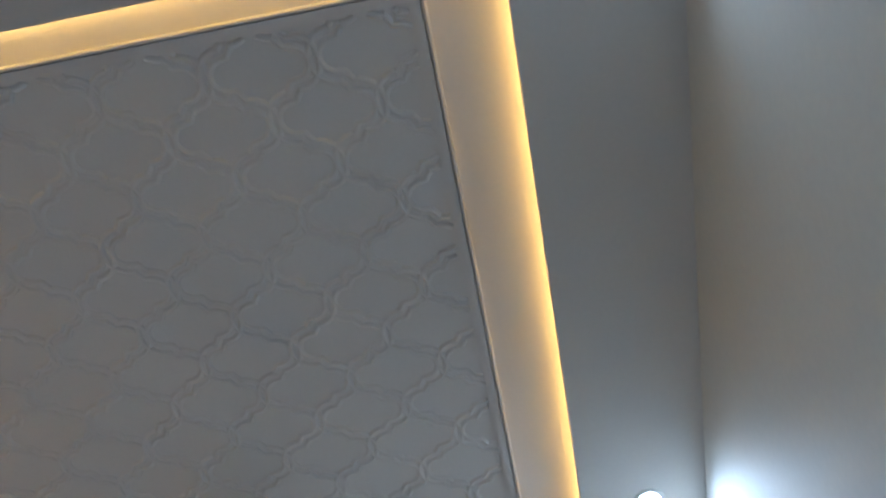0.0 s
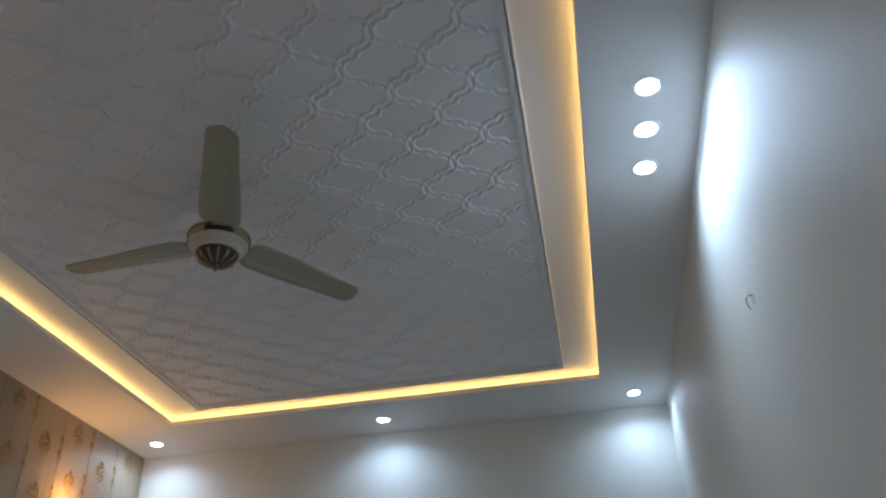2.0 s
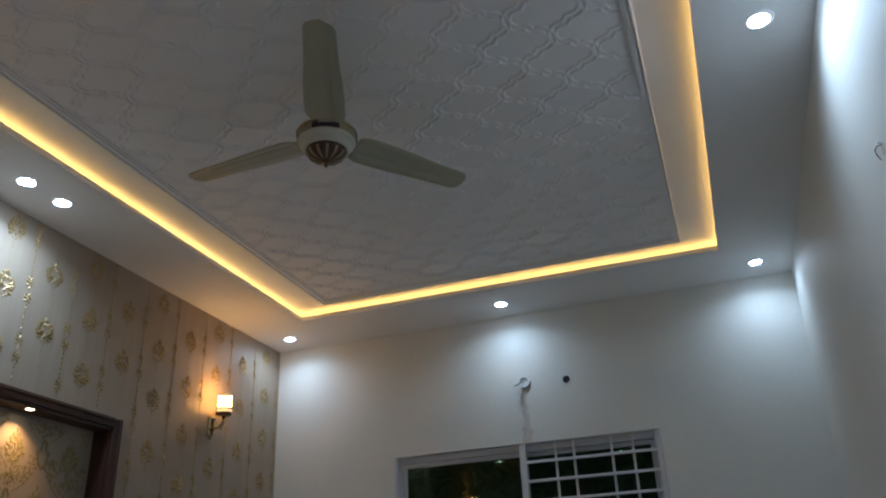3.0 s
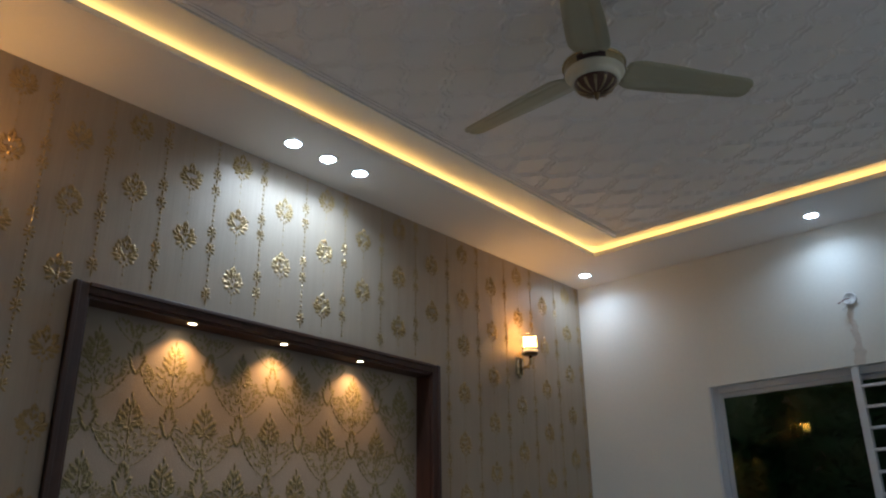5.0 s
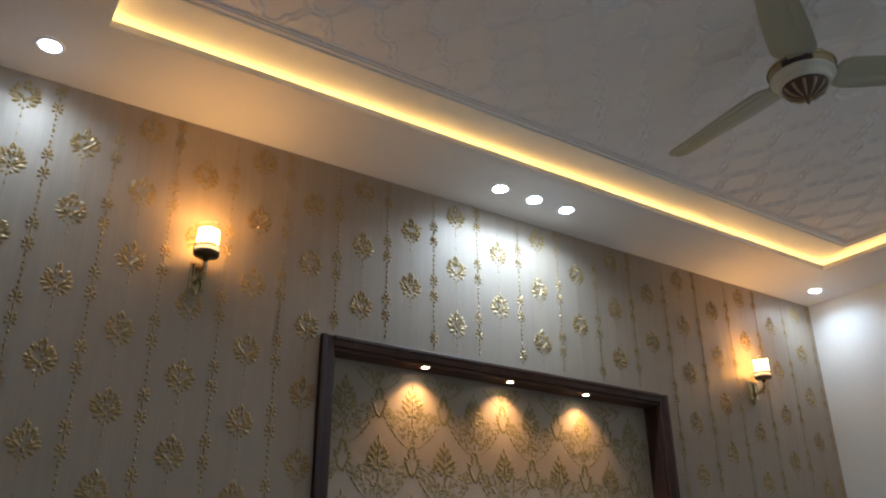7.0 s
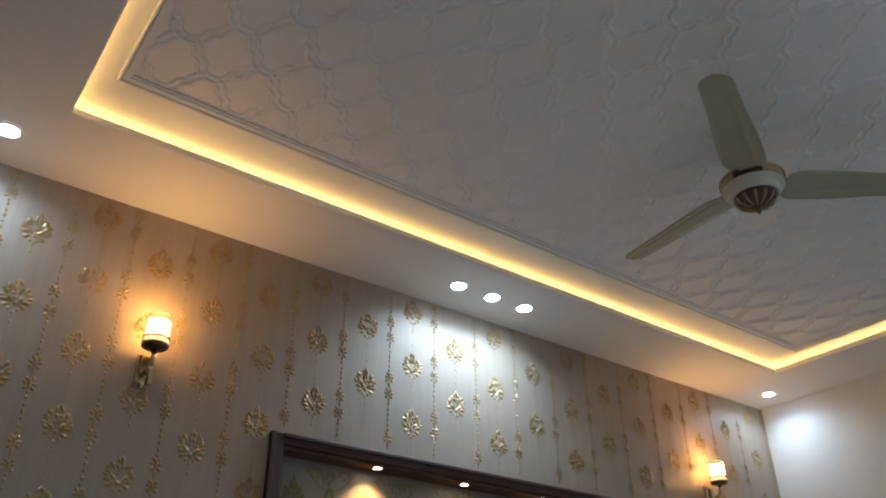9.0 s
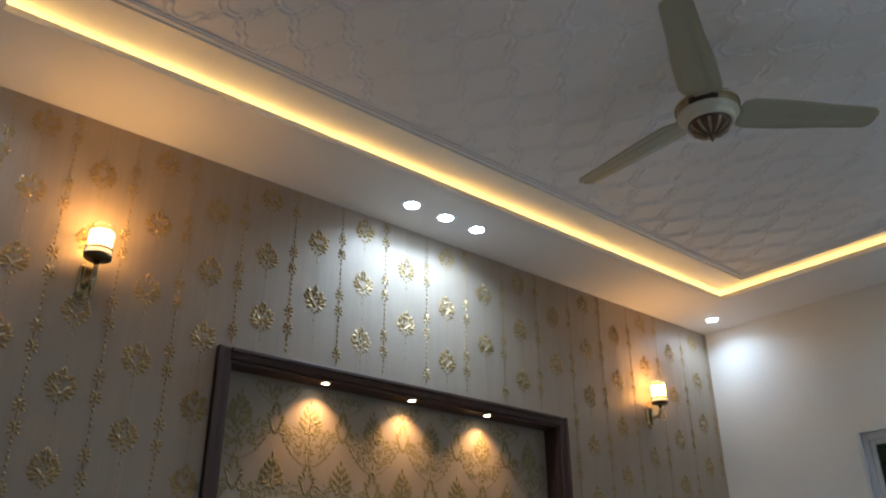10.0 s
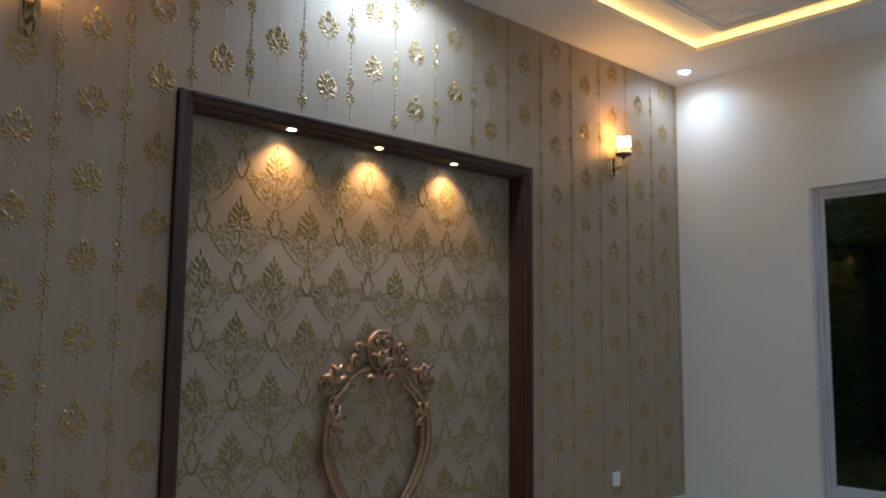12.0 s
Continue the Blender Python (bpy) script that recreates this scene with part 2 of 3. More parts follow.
def ceiling_panel():
    """Slab with a moulding and a relief of double-ribbed ogee cells, all in one mesh."""
    bm = bmesh.new()
    box(bm, 0, W, -L, 0, SLAB, 3.42)
    # moulding: two steps with a groove
    for inset, width, drop in ((0.0, 0.010, 0.018), (0.0150, 0.020, 0.017), (0.0352, 0.010, 0.009)):
        x0, x1, y0, y1 = PX0 + inset, PX1 - inset, PY0 + inset, PY1 - inset
        for r in ((x0, x1, y0, y0 + width), (x0, x1, y1 - width, y1), (x0, x0 + width, y0 + width, y1 - width), (x1 - width, x1, y0 + width, y1 - width)):
            box(bm, *r, SLAB - drop, SLAB - 0.0005)
    q = 0.005
    for p0, p1 in (((PX0, PY0), (PX1, PY0)), ((PX1, PY0), (PX1, PY1)), ((PX1, PY1), (PX0, PY1)), ((PX0, PY1), (PX0, PY0))):
        dx = [q if p == PX0 else -q for p in (p0[0], p1[0])]
        dy = [q if p == PY0 else -q for p in (p0[1], p1[1])]
        tube(bm, [(p0[0] + dx[0], p0[1] + dy[0], SLAB - 0.0185), (p1[0] + dx[1], p1[1] + dy[1], SLAB - 0.0185)], 0.0055, 8, up=Vector((0, 0, 1)))
    x0, x1, y0, y1 = PX0 + 0.047, PX1 - 0.047, PY0 + 0.047, PY1 - 0.047
    S = 0.1515
    half = [(S * (0.60 + 0.40 * math.cos(a)), S * 0.40 * math.sin(a)) for a in np.linspace(0, 1.70, 10)]
    half += [(S * 0.535, S * 0.455), (S * 0.5, S * 0.5)]
    arc = half + [(S - x, S - y) for x, y in reversed(half[:-1])]
    prof = ((-0.0100, 0.0), (-0.0058, 0.0058), (0.0, 0.0085), (0.0058, 0.0058), (0.0100, 0.0))

    def rib(points):
        rows = []
        for i, (x, y) in enumerate(points):
            a, b = points[max(i - 1, 0)], points[min(i + 1, len(points) - 1)]
            d = math.hypot(b[0] - a[0], b[1] - a[1])
            nx, ny = -(b[1] - a[1]) / d, (b[0] - a[0]) / d
            if x0 < x < x1 and y0 < y < y1:
                rows.append([bm.verts.new((x + nx * o, y + ny * o, SLAB - h)) for o, h in prof])
            else:
                rows.append(None)
        for p, q in zip(rows, rows[1:]):
            if p and q:
                for k in range(4):
                    bm.faces.new((p[k], p[k + 1], q[k + 1], q[k])).smooth = True

    def shifted(points, off):
        out = []
        for i, (x, y) in enumerate(points):
            a, b = points[max(i - 1, 0)], points[min(i + 1, len(points) - 1)]
            d = math.hypot(b[0] - a[0], b[1] - a[1])
            out.append((x - (b[1] - a[1]) / d * off, y + (b[0] - a[0]) / d * off))
        return out

    rails = [shifted(arc, 0.0145), shifted(arc, -0.0145)]
    for i in range(-3, 30):
        for j in range(-3, 40):
            if (i + j) % 2 == 0:
                continue
            cx, cy = 2.903 + (i - 14) * S, -4.826 + (j - 3) * S
            for mx in (1, -1):
                for r in rails:
                    rib([(cx + mx * x, cy + y) for x, y in r])
    return structure(link("ceiling_panel", bm, panel_paint), "white ceiling panel with raised ogee lattice relief", "ceiling")


ceiling_panel()

# skirting
for nm, r in (("baseboard_west_1", (0, 0.012, -L, NY0 - 0.07, 0, 0.10)), ("baseboard_west_2", (0, 0.012, NY1 + 0.075, -0.012, 0, 0.10)),
              ("baseboard_north", (0, W, -0.012, 0, 0, 0.10)), ("baseboard_east", (W - 0.012, W, -L, -0.012, 0, 0.10)), ("baseboard_south", (0.012, W - 0.012, -L, -L + 0.012, 0, 0.10))):
    structure(link(nm, boxes(r, bevel=0.003), skirt_tile), "pale tile skirting along the wall foot", "baseboard")


# ---- light: the rope in the tray, the downlights ----
strip = empty("led_rope", 0, 0, LIP)
tagged(strip, "amber rope light lying on the tray lip", "rope light")
B = 0.050
for r in ((OX0 - B - 0.012, OX0 - B, OY0 - B, OY1 + B), (OX1 + B, OX1 + B + 0.012, OY0 - B, OY1 + B),
          (OX0 - B, OX1 + B, OY1 + B, OY1 + B + 0.012), (OX0 - B, OX1 + B, OY0 - B - 0.012, OY0 - B)):
    part("rope", boxes((*r, 0.0005, 0.0175)), lit_strip, strip)


def downlight():
    top = empty("downlight", 0, 0, H)
    bm = bmesh.new()
    lathe(bm, [(0.040, -0.001), (0.041, -0.006), (0.053, -0.005), (0.058, -0.0005)], 32)
    part("trim_ring", bm, white_plastic, top, "white trim ring", True)
    bm = bmesh.new()
    lathe(bm, [(0.0005, -0.014), (0.017, -0.0125), (0.031, -0.009), (0.0402, -0.0035)], 32)
    part("diffuser", bm, lit_cool, top, "bright cool-white diffuser")
    return tagged(top, "round recessed cool-white ceiling downlight, lit", "downlight", "ceiling downlights")


def spot(name, x, y, z, power, colour, angle, blend, target=None, radius=0.04):
    d = bpy.data.lights.new(name, "SPOT")
    d.energy, d.color, d.spot_size, d.spot_blend, d.shadow_soft_size = power, colour, radians(angle), blend, radius
    o = new(name, d)
    o.matrix_basis = look((x, y, z), target or (x, y + 0.0001, z - 1))
    return o


DOWN = [(0.24, -0.268), (1.935, -0.268), (3.657, -0.268), (3.68, -2.725), (3.68, -2.968), (3.68, -3.207),
        (0.258, -3.121), (0.258, -2.884), (0.258, -2.648), (0.255, -5.387), (1.935, -5.42), (3.657, -5.42)]
first = downlight()
for i, (x, y) in enumerate(DOWN):
    if i == 0:
        first.matrix_basis = pose(x, y, H)
    else:
        copy_thing(first, pose(x, y, H))
    lamp = bpy.data.lights.new("downlight_beam", "AREA")
    lamp.shape, lamp.size, lamp.energy, lamp.color, lamp.spread = "DISK", 0.075, DOWN_POWER * (1.0 if 5 < i < 9 else 0.68 if 2 < i < 6 else 0.62), COOL, radians(150)
    new("downlight_beam", lamp).matrix_basis = pose(x, y, H - 0.016)


# ---- wallpaper relief ----
def petal(bm, x, cy, cz, ang, r0, r1, width, rise):
    """A raised leaf on a wall that faces +x."""
    ca, sa = math.cos(ang), math.sin(ang)
    def at(r, w, h):
        return bm.verts.new((x + h, cy + r * ca - w * sa, cz + r * sa + w * ca))
    l, w = r1 - r0, width / 2
    rim = [at(r0, 0, 0.0004), at(r0 + 0.35 * l, -0.8 * w, 0.0003), at(r0 + 0.7 * l, -w, 0.0003), at(r1, -0.15 * w, 0.0004), at(r1, 0.15 * w, 0.0004), at(r0 + 0.7 * l, w, 0.0003), at(r0 + 0.35 * l, 0.8 * w, 0.0003)]
    c = at(r0 + 0.62 * l, 0, rise)
    for i in range(7):
        bm.faces.new((rim[i], rim[(i + 1) % 7], c))


def free(y, z):
    return z > 0.13 and z < H - 0.02 and -L + 0.05 < y < -0.03 and not (NY0 - 0.09 < y < NY1 + 0.095 and z < NZ + 0.085)


def spray(bm, rnd, x, y, z):
    """An embossed flower: a bud on top, side leaves in a fan, two strong leaves in a V at its foot."""
    def leaf_at(dy, dz, deg, long, wide, rise):
        a = radians(90 - deg + rnd.uniform(-6, 6))
        petal(bm, x, y + dy + rnd.uniform(-0.002, 0.002), z + dz + rnd.uniform(-0.002, 0.002), a, 0.0, 1.0 * long * rnd.uniform(0.92, 1.08), 1.45 * wide, 1.1 * rise * rnd.uniform(0.8, 1.25))
    for sd in (-1, 1):
        leaf_at(sd * 0.004, -0.030, sd * 48, 0.046, 0.015, 0.0070)
        leaf_at(sd * 0.012, -0.026, sd * 82, 0.050, 0.015, 0.0055)
        leaf_at(sd * 0.014, -0.036, sd * 112, 0.036, 0.014, 0.0045)
        leaf_at(sd * 0.030, -0.004, sd * 38, 0.034, 0.014, 0.0060)
        leaf_at(sd * 0.034, -0.008, sd * 74, 0.030, 0.013, 0.0050)
        leaf_at(sd * 0.022, 0.016, sd * 30, 0.036, 0.016, 0.0055)
        leaf_at(sd * 0.026, 0.012, sd * 62, 0.030, 0.014, 0.0045)
        leaf_at(sd * 0.005, 0.014, sd * 16, 0.030, 0.011, 0.0065)
        leaf_at(sd * 0.012, 0.040, -sd * 14, 0.032, 0.011, 0.0060)
        leaf_at(sd * 0.008, -0.052, sd * 135, 0.018, 0.010, 0.0035)
    leaf_at(0, 0.052, 0, 0.026, 0.012, 0.0050)
    leaf_at(0, -0.020, 180, 0.026, 0.012, 0.0065)
    for i in range(16):
        a, q = rnd.uniform(0, 6.28), math.sqrt(rnd.random())
        leaf_at(0.050 * q * math.cos(a), 0.006 + 0.046 * q * math.sin(a), rnd.uniform(-120, 120), 0.021, 0.009, 0.0042)


def stripes_relief():
    rnd = random.Random(4)
    bm, chain = bmesh.new(), bmesh.new()
    X = 0.0006
    def column(k):
        return -3.245 + 0.2865 * k + 0.0018 * k * k
    for k in range(-10, 13):
        y, ys = column(k), column(k + 0.5)
        for m in range(-9, 4):
            z = 2.470 + 0.316 * m + (0.158 if k % 2 else 0.0)
            if free(y, z):
                spray(bm, rnd, X, y, z)
            for dz, q in ((-0.070, 0.010), (-0.092, 0.005), (-0.110, 0.009), (-0.150, 0.005), (-0.195, 0.007), (-0.225, 0.004)):
                if free(y, z + dz):
                    petal(bm, X, y, z + dz, -math.pi / 2, -q, q, 1.1 * q, 0.35 * q)
            # two florets on a rod, then three beads
            for dz in (0.064, -0.024):
                if free(ys, z + dz):
                    petal(chain, X, ys, z + dz, math.pi / 2, -0.022, 0.022, 0.015, 0.007)
                    for sd in (-1, 1):
                        for lift, deg in ((0.004, 35), (-0.004, 75), (-0.012, 125)):
                            petal(chain, X, ys + sd * 0.002, z + dz + lift, radians(90 - sd * (deg + rnd.uniform(-8, 8))), 0.0, 0.026, 0.013, 0.0055)
            for dz, q in ((0.020, 0.022), (-0.062, 0.008), (-0.082, 0.010), (-0.112, 0.006), (-0.138, 0.013), (-0.165, 0.006), (-0.194, 0.010), (-0.218, 0.007)):
                if free(ys, z + dz):
                    petal(chain, X, ys + rnd.uniform(-0.001, 0.001), z + dz, math.pi / 2, -q, q, 0.010 if q > 0.02 else 0.014, 0.0055)
    for b, nm, lb in ((bm, "wallpaper_flowers", "embossed gold foil flowers"), (chain, "wallpaper_chains", "embossed gold bead chains")):
        tagged(part(nm, b, gold, wall_west, lb), kind="stuff")


def damask_relief():
    rnd = random.Random(9)
    bm = bmesh.new()
    X = -ND + 0.0006
    def scrap(py, pz, ang, long, wide, rise):
        if NY0 + 0.03 < py < NY1 - 0.03 and 0.06 < pz < NZ - 0.04:
            petal(bm, X, py, pz, ang, -long * 0.4, long * 0.6, wide, rise)
    for row in range(-6, 5):
        for k in range(-6, 9):
            y = -3.452 + 0.3745 * (k + (0.5 if row % 2 else 0))
            z = 1.490 + 0.2675 * row
            # pointed palmette: pairs of leaves climbing to a finial
            for up, half, deg, long in ((-0.040, 0.012, 140, 0.034), (-0.026, 0.030, 70, 0.044), (-0.010, 0.042, 40, 0.046), (0.008, 0.026, 45, 0.044), (0.018, 0.044, 25, 0.040),
                                        (0.034, 0.018, 30, 0.044), (0.046, 0.032, 10, 0.036), (0.062, 0.010, 15, 0.040), (0.074, 0.018, -12, 0.030)):
                for sd in (-1, 1):
                    scrap(y + sd * half + rnd.uniform(-0.002, 0.002), z + up, radians(90 - sd * (deg + rnd.uniform(-30, 30))), 1.0 * long, 0.58 * long, rnd.uniform(0.002, 0.005))
            for up, long in ((-0.020, 0.050), (0.020, 0.040), (0.050, 0.036), (0.098, 0.040)):
                scrap(y, z + up, math.pi / 2, long, 0.013, 0.004)
            for i in range(30):
                u = rnd.uniform(-1, 1)
                scrap(y + 0.062 * u, z + rnd.uniform(-0.055 + 0.02 * abs(u), 0.075 - 0.06 * abs(u)), rnd.uniform(0, 3.1), rnd.uniform(0.014, 0.026), 0.010, 0.003)
            # stem with a small open flower
            for up, long in ((-0.070, 0.036), (-0.100, 0.030), (-0.165, 0.040)):
                scrap(y, z + up, math.pi / 2, long, 0.008, 0.003)
            for deg in (-100, -60, -25, 25, 60, 100):
                scrap(y + 0.016 * math.sin(radians(deg)), z - 0.132 + 0.014 * math.cos(radians(deg)), radians(90 - deg), 0.026, 0.012, 0.003)
            # urn between the palmettes
            for up, half, deg in ((-0.062, 0.006, 30), (-0.048, 0.018, 20), (-0.028, 0.026, 15), (-0.008, 0.032, 35), (0.012, 0.030, 55), (0.026, 0.016, 20), (0.050, 0.013, 12), (0.066, 0.008, -15)):
                for sd in (-1, 1):
                    scrap(y + 0.187 + sd * half, z + up, radians(90 - sd * (deg + rnd.uniform(-10, 10))), rnd.uniform(0.032, 0.042), rnd.uniform(0.016, 0.022), rnd.uniform(0.0025, 0.005))
            # swag hung from urn to urn, with a bed of small curled leaves above it
            for sd in (-1, 1):
                for u in np.linspace(0, 1, 9):
                    py, pz = 0.160 - 0.160 * u, -0.060 - 0.140 * math.sin(u * math.pi / 2) ** 0.9
                    turn = math.atan2(-0.150 * math.cos(u * math.pi / 2) - 0.02, -0.11)
                    scrap(y + sd * py, z + pz, turn if sd > 0 else math.pi - turn, 0.034 if u < 0.7 else 0.020, 0.013 if u < 0.5 else 0.007, 0.003 if u < 0.5 else 0.0015)
            for i in range(130):
                a = rnd.uniform(-0.95, 0.95)
                low = -0.060 - 0.135 * math.cos(a * math.pi / 2) ** 0.9
                top = 0.000 - 0.020 * abs(a)
                q = rnd.uniform(0.08, 1.0)
                scrap(y + 0.150 * a, z + low + (top - low) * q, math.pi / 2 - a * 1.3 + rnd.uniform(-0.7, 0.7), rnd.uniform(0.016, 0.032), rnd.uniform(0.008, 0.014), rnd.uniform(0.0008, 0.002))
    tagged(part("wallpaper_damask", bm, olive_gold, niche_back, "dull gold palmettes and fronds"), kind="stuff")


stripes_relief()
damask_relief()


# ---- dark wood frame of the niche ----
def niche_frame():
    top = empty("wood_surround", 0, (NY0 + NY1) / 2, 0)
    oy = (NY0 + NY1) / 2
    y0, y1 = NY0 - oy, NY1 - oy
    F, FH = 0.064, 0.052
    def jamb(s, y):
        a, b = sorted((y, y + s * F))
        bm = boxes((0.001, 0.026, a, b, 0, NZ + FH), bevel=0.004)
        box(bm, 0.001, 0.036, *sorted((y + s * 0.040, y + s * F)), 0, NZ + FH, bevel=0.004)
        part("jamb_casing", bm, wood, top)
        part("jamb_lining", boxes((-ND + 0.002, 0.010, *sorted((y - s * 0.012, y - s * 0.0005)), 0, NZ - 0.001)), wood, top)
    jamb(-1, y0)
    jamb(1, y1)
    bm = boxes((0.001, 0.026, y0 - 0.002, y1 + 0.002, NZ, NZ + FH), bevel=0.004)
    box(bm, 0.001, 0.0365, y0 - 0.002, y1 + 0.002, NZ + 0.032, NZ + FH, bevel=0.004)
    part("head_casing", bm, wood, top)
    part("head_lining", boxes((-ND + 0.002, 0.010, y0 + 0.012, y1 - 0.012, NZ - 0.014, NZ - 0.001)), wood, top)
    return tagged(top, "dark red-brown moulded wood surround of the wall niche", "surround")


niche_frame()


def niche_spot():
    top = empty("niche_spotlight")
    bm = bmesh.new()
    lathe(bm, [(0.020, 0.0), (0.022, -0.006), (0.029, -0.006), (0.032, 0.0)], 24)
    part("bezel", bm, brass, top, "small brass bezel", True)
    bm = bmesh.new()
    lathe(bm, [(0.0005, -0.005), (0.0203, -0.003)], 24)
    part("lens", bm, lit_niche, top, "bright warm lens")
    return tagged(top, "small warm spotlight set in the niche head", "spotlight", "niche spotlights")


spot_one = niche_spot()
for i, y in enumerate((-3.434, -2.898, -2.360)):
    p = pose(-0.012, y, NZ - 0.0145)
    if i == 0:
        spot_one.matrix_basis = p
    else:
        copy_thing(spot_one, p)
    spot("niche_beam", -0.012, y, NZ - 0.026, NICHE_POWER, (1.0, 0.52, 0.19), 112, 1.0, (-0.06, y, NZ - 0.40), 0.012)


# ---- wall lamps ----
def sconce():
    """Backplate on the wall at x = 0, the shade 0.12 in front of it."""
    top = empty("wall_sconce")
    bm = boxes((0.0005, 0.010, -0.040, 0.040, -0.105, 0.045), bevel=0.004)
    for y in (-0.029, 0.029):
        box(bm, 0.010, 0.030, y - 0.010, y + 0.010, -0.100, 0.040, bevel=0.004)
    lathe(bm, [(0.0005, -0.132), (0.010, -0.126), (0.014, -0.112), (0.016, -0.100)], 14, 0.014, 0, 0)
    part("backplate", bm, brass, top, "polished antique brass backplate")
    bm = bmesh.new()
    pts = [(0.012, 0, -0.055), (0.050, 0, -0.052), (0.090, 0, -0.046), (0.116, 0, -0.030), (0.124, 0, 0.0), (0.125, 0, 0.034)]
    tube(bm, pts, [0.012, 0.011, 0.011, 0.012, 0.011, 0.014], 10, up=Vector((0, 1, 0)))
    lathe(bm, [(0.0005, -0.070), (0.009, -0.063), (0.011, -0.050), (0.004, -0.040)], 14, 0.108, 0, 0)
    part("arm", bm, brass, top, "curved polished brass arm", True)
    X = 0.125
    bm = bmesh.new()
    lathe(bm, [(0.0005, 0.034), (0.020, 0.035), (0.052, 0.040), (0.061, 0.045), (0.0635, 0.056), (0.0625, 0.062), (0.054, 0.058)], 32, X, 0, 0)
    part("cup", bm, bronze, top, "dark bronze cup", True)
    bm = bmesh.new()
    lathe(bm, [(0.0600, 0.061), (0.0612, 0.064), (0.0612, 0.082), (0.0600, 0.085)], 32, X, 0, 0)
    part("band", bm, lit_band, top, "glowing amber band", True)
    bm = bmesh.new()
    for i in range(30):
        a = 2 * math.pi * i / 30
        c, d = math.cos(a), math.sin(a)
        tube(bm, [(X + 0.0612 * c, 0.0612 * d, 0.061), (X + 0.0612 * c, 0.0612 * d, 0.084)], 0.0024, 5, up=Vector((0, 1, 0)))
    part("pierced_rim", bm, motor_brass, top, "upright aged brass beads of the rim", True)
    bm = bmesh.new()
    n = 22
    for i in range(n):
        for j in range(4):
            u0, u1 = (i + j / 4) / n * 2 * math.pi, (i + (j + 1) / 4) / n * 2 * math.pi
            h0, h1 = (0.090 + 0.011 * math.sin(math.pi * q / 4) for q in (j, j + 1))
            v = [bm.verts.new((X + r * math.cos(u), r * math.sin(u), z)) for r in (0.0618,) for u, z in ((u0, 0.083), (u1, 0.083), (u1, h1), (u0, h0))]
            bm.faces.new(v)
    part("gallery", bm, bronze, top, "scalloped bronze gallery")
    bm = bmesh.new()
    lathe(bm, [(0.0005, 0.062), (0.0500, 0.062), (0.0505, 0.176), (0.0495, 0.181), (0.0470, 0.181), (0.0460, 0.174), (0.0005, 0.172)], 32, X, 0, 0)
    part("inner_shade", bm, lit_shade, top, "glowing frosted inner shade", True)
    bm = bmesh.new()
    lathe(bm, [(0.0560, 0.066), (0.0560, 0.205), (0.0545, 0.2055), (0.0540, 0.204)], 36, X, 0, 0)
    shade = part("outer_shade", bm, clear_glass, top, "clear glass cylinder", True)
    shade.visible_shadow = False
    return tagged(top, "brass wall sconce with a lit cylindrical glass shade", "wall lamp", "wall sconces")


lamp = sconce()
lamp.matrix_basis = pose(0.0008, -4.62, 2.462) @ Matrix.Scale(0.88, 4)
copy_thing(lamp, pose(0.0008, -0.87, 2.450))
for y, z in ((-4.62, 2.462), (-0.87, 2.450)):
    up = bpy.data.lights.new("sconce_glow", "AREA")
    up.shape, up.size, up.energy, up.color = "DISK", 0.09, 1.0, WARM
    new("sconce_glow", up).matrix_basis = pose(0.1108, y, z + 0.186 * 0.88, 180)


# ---- ceiling fan ----
FANZ = 2.970


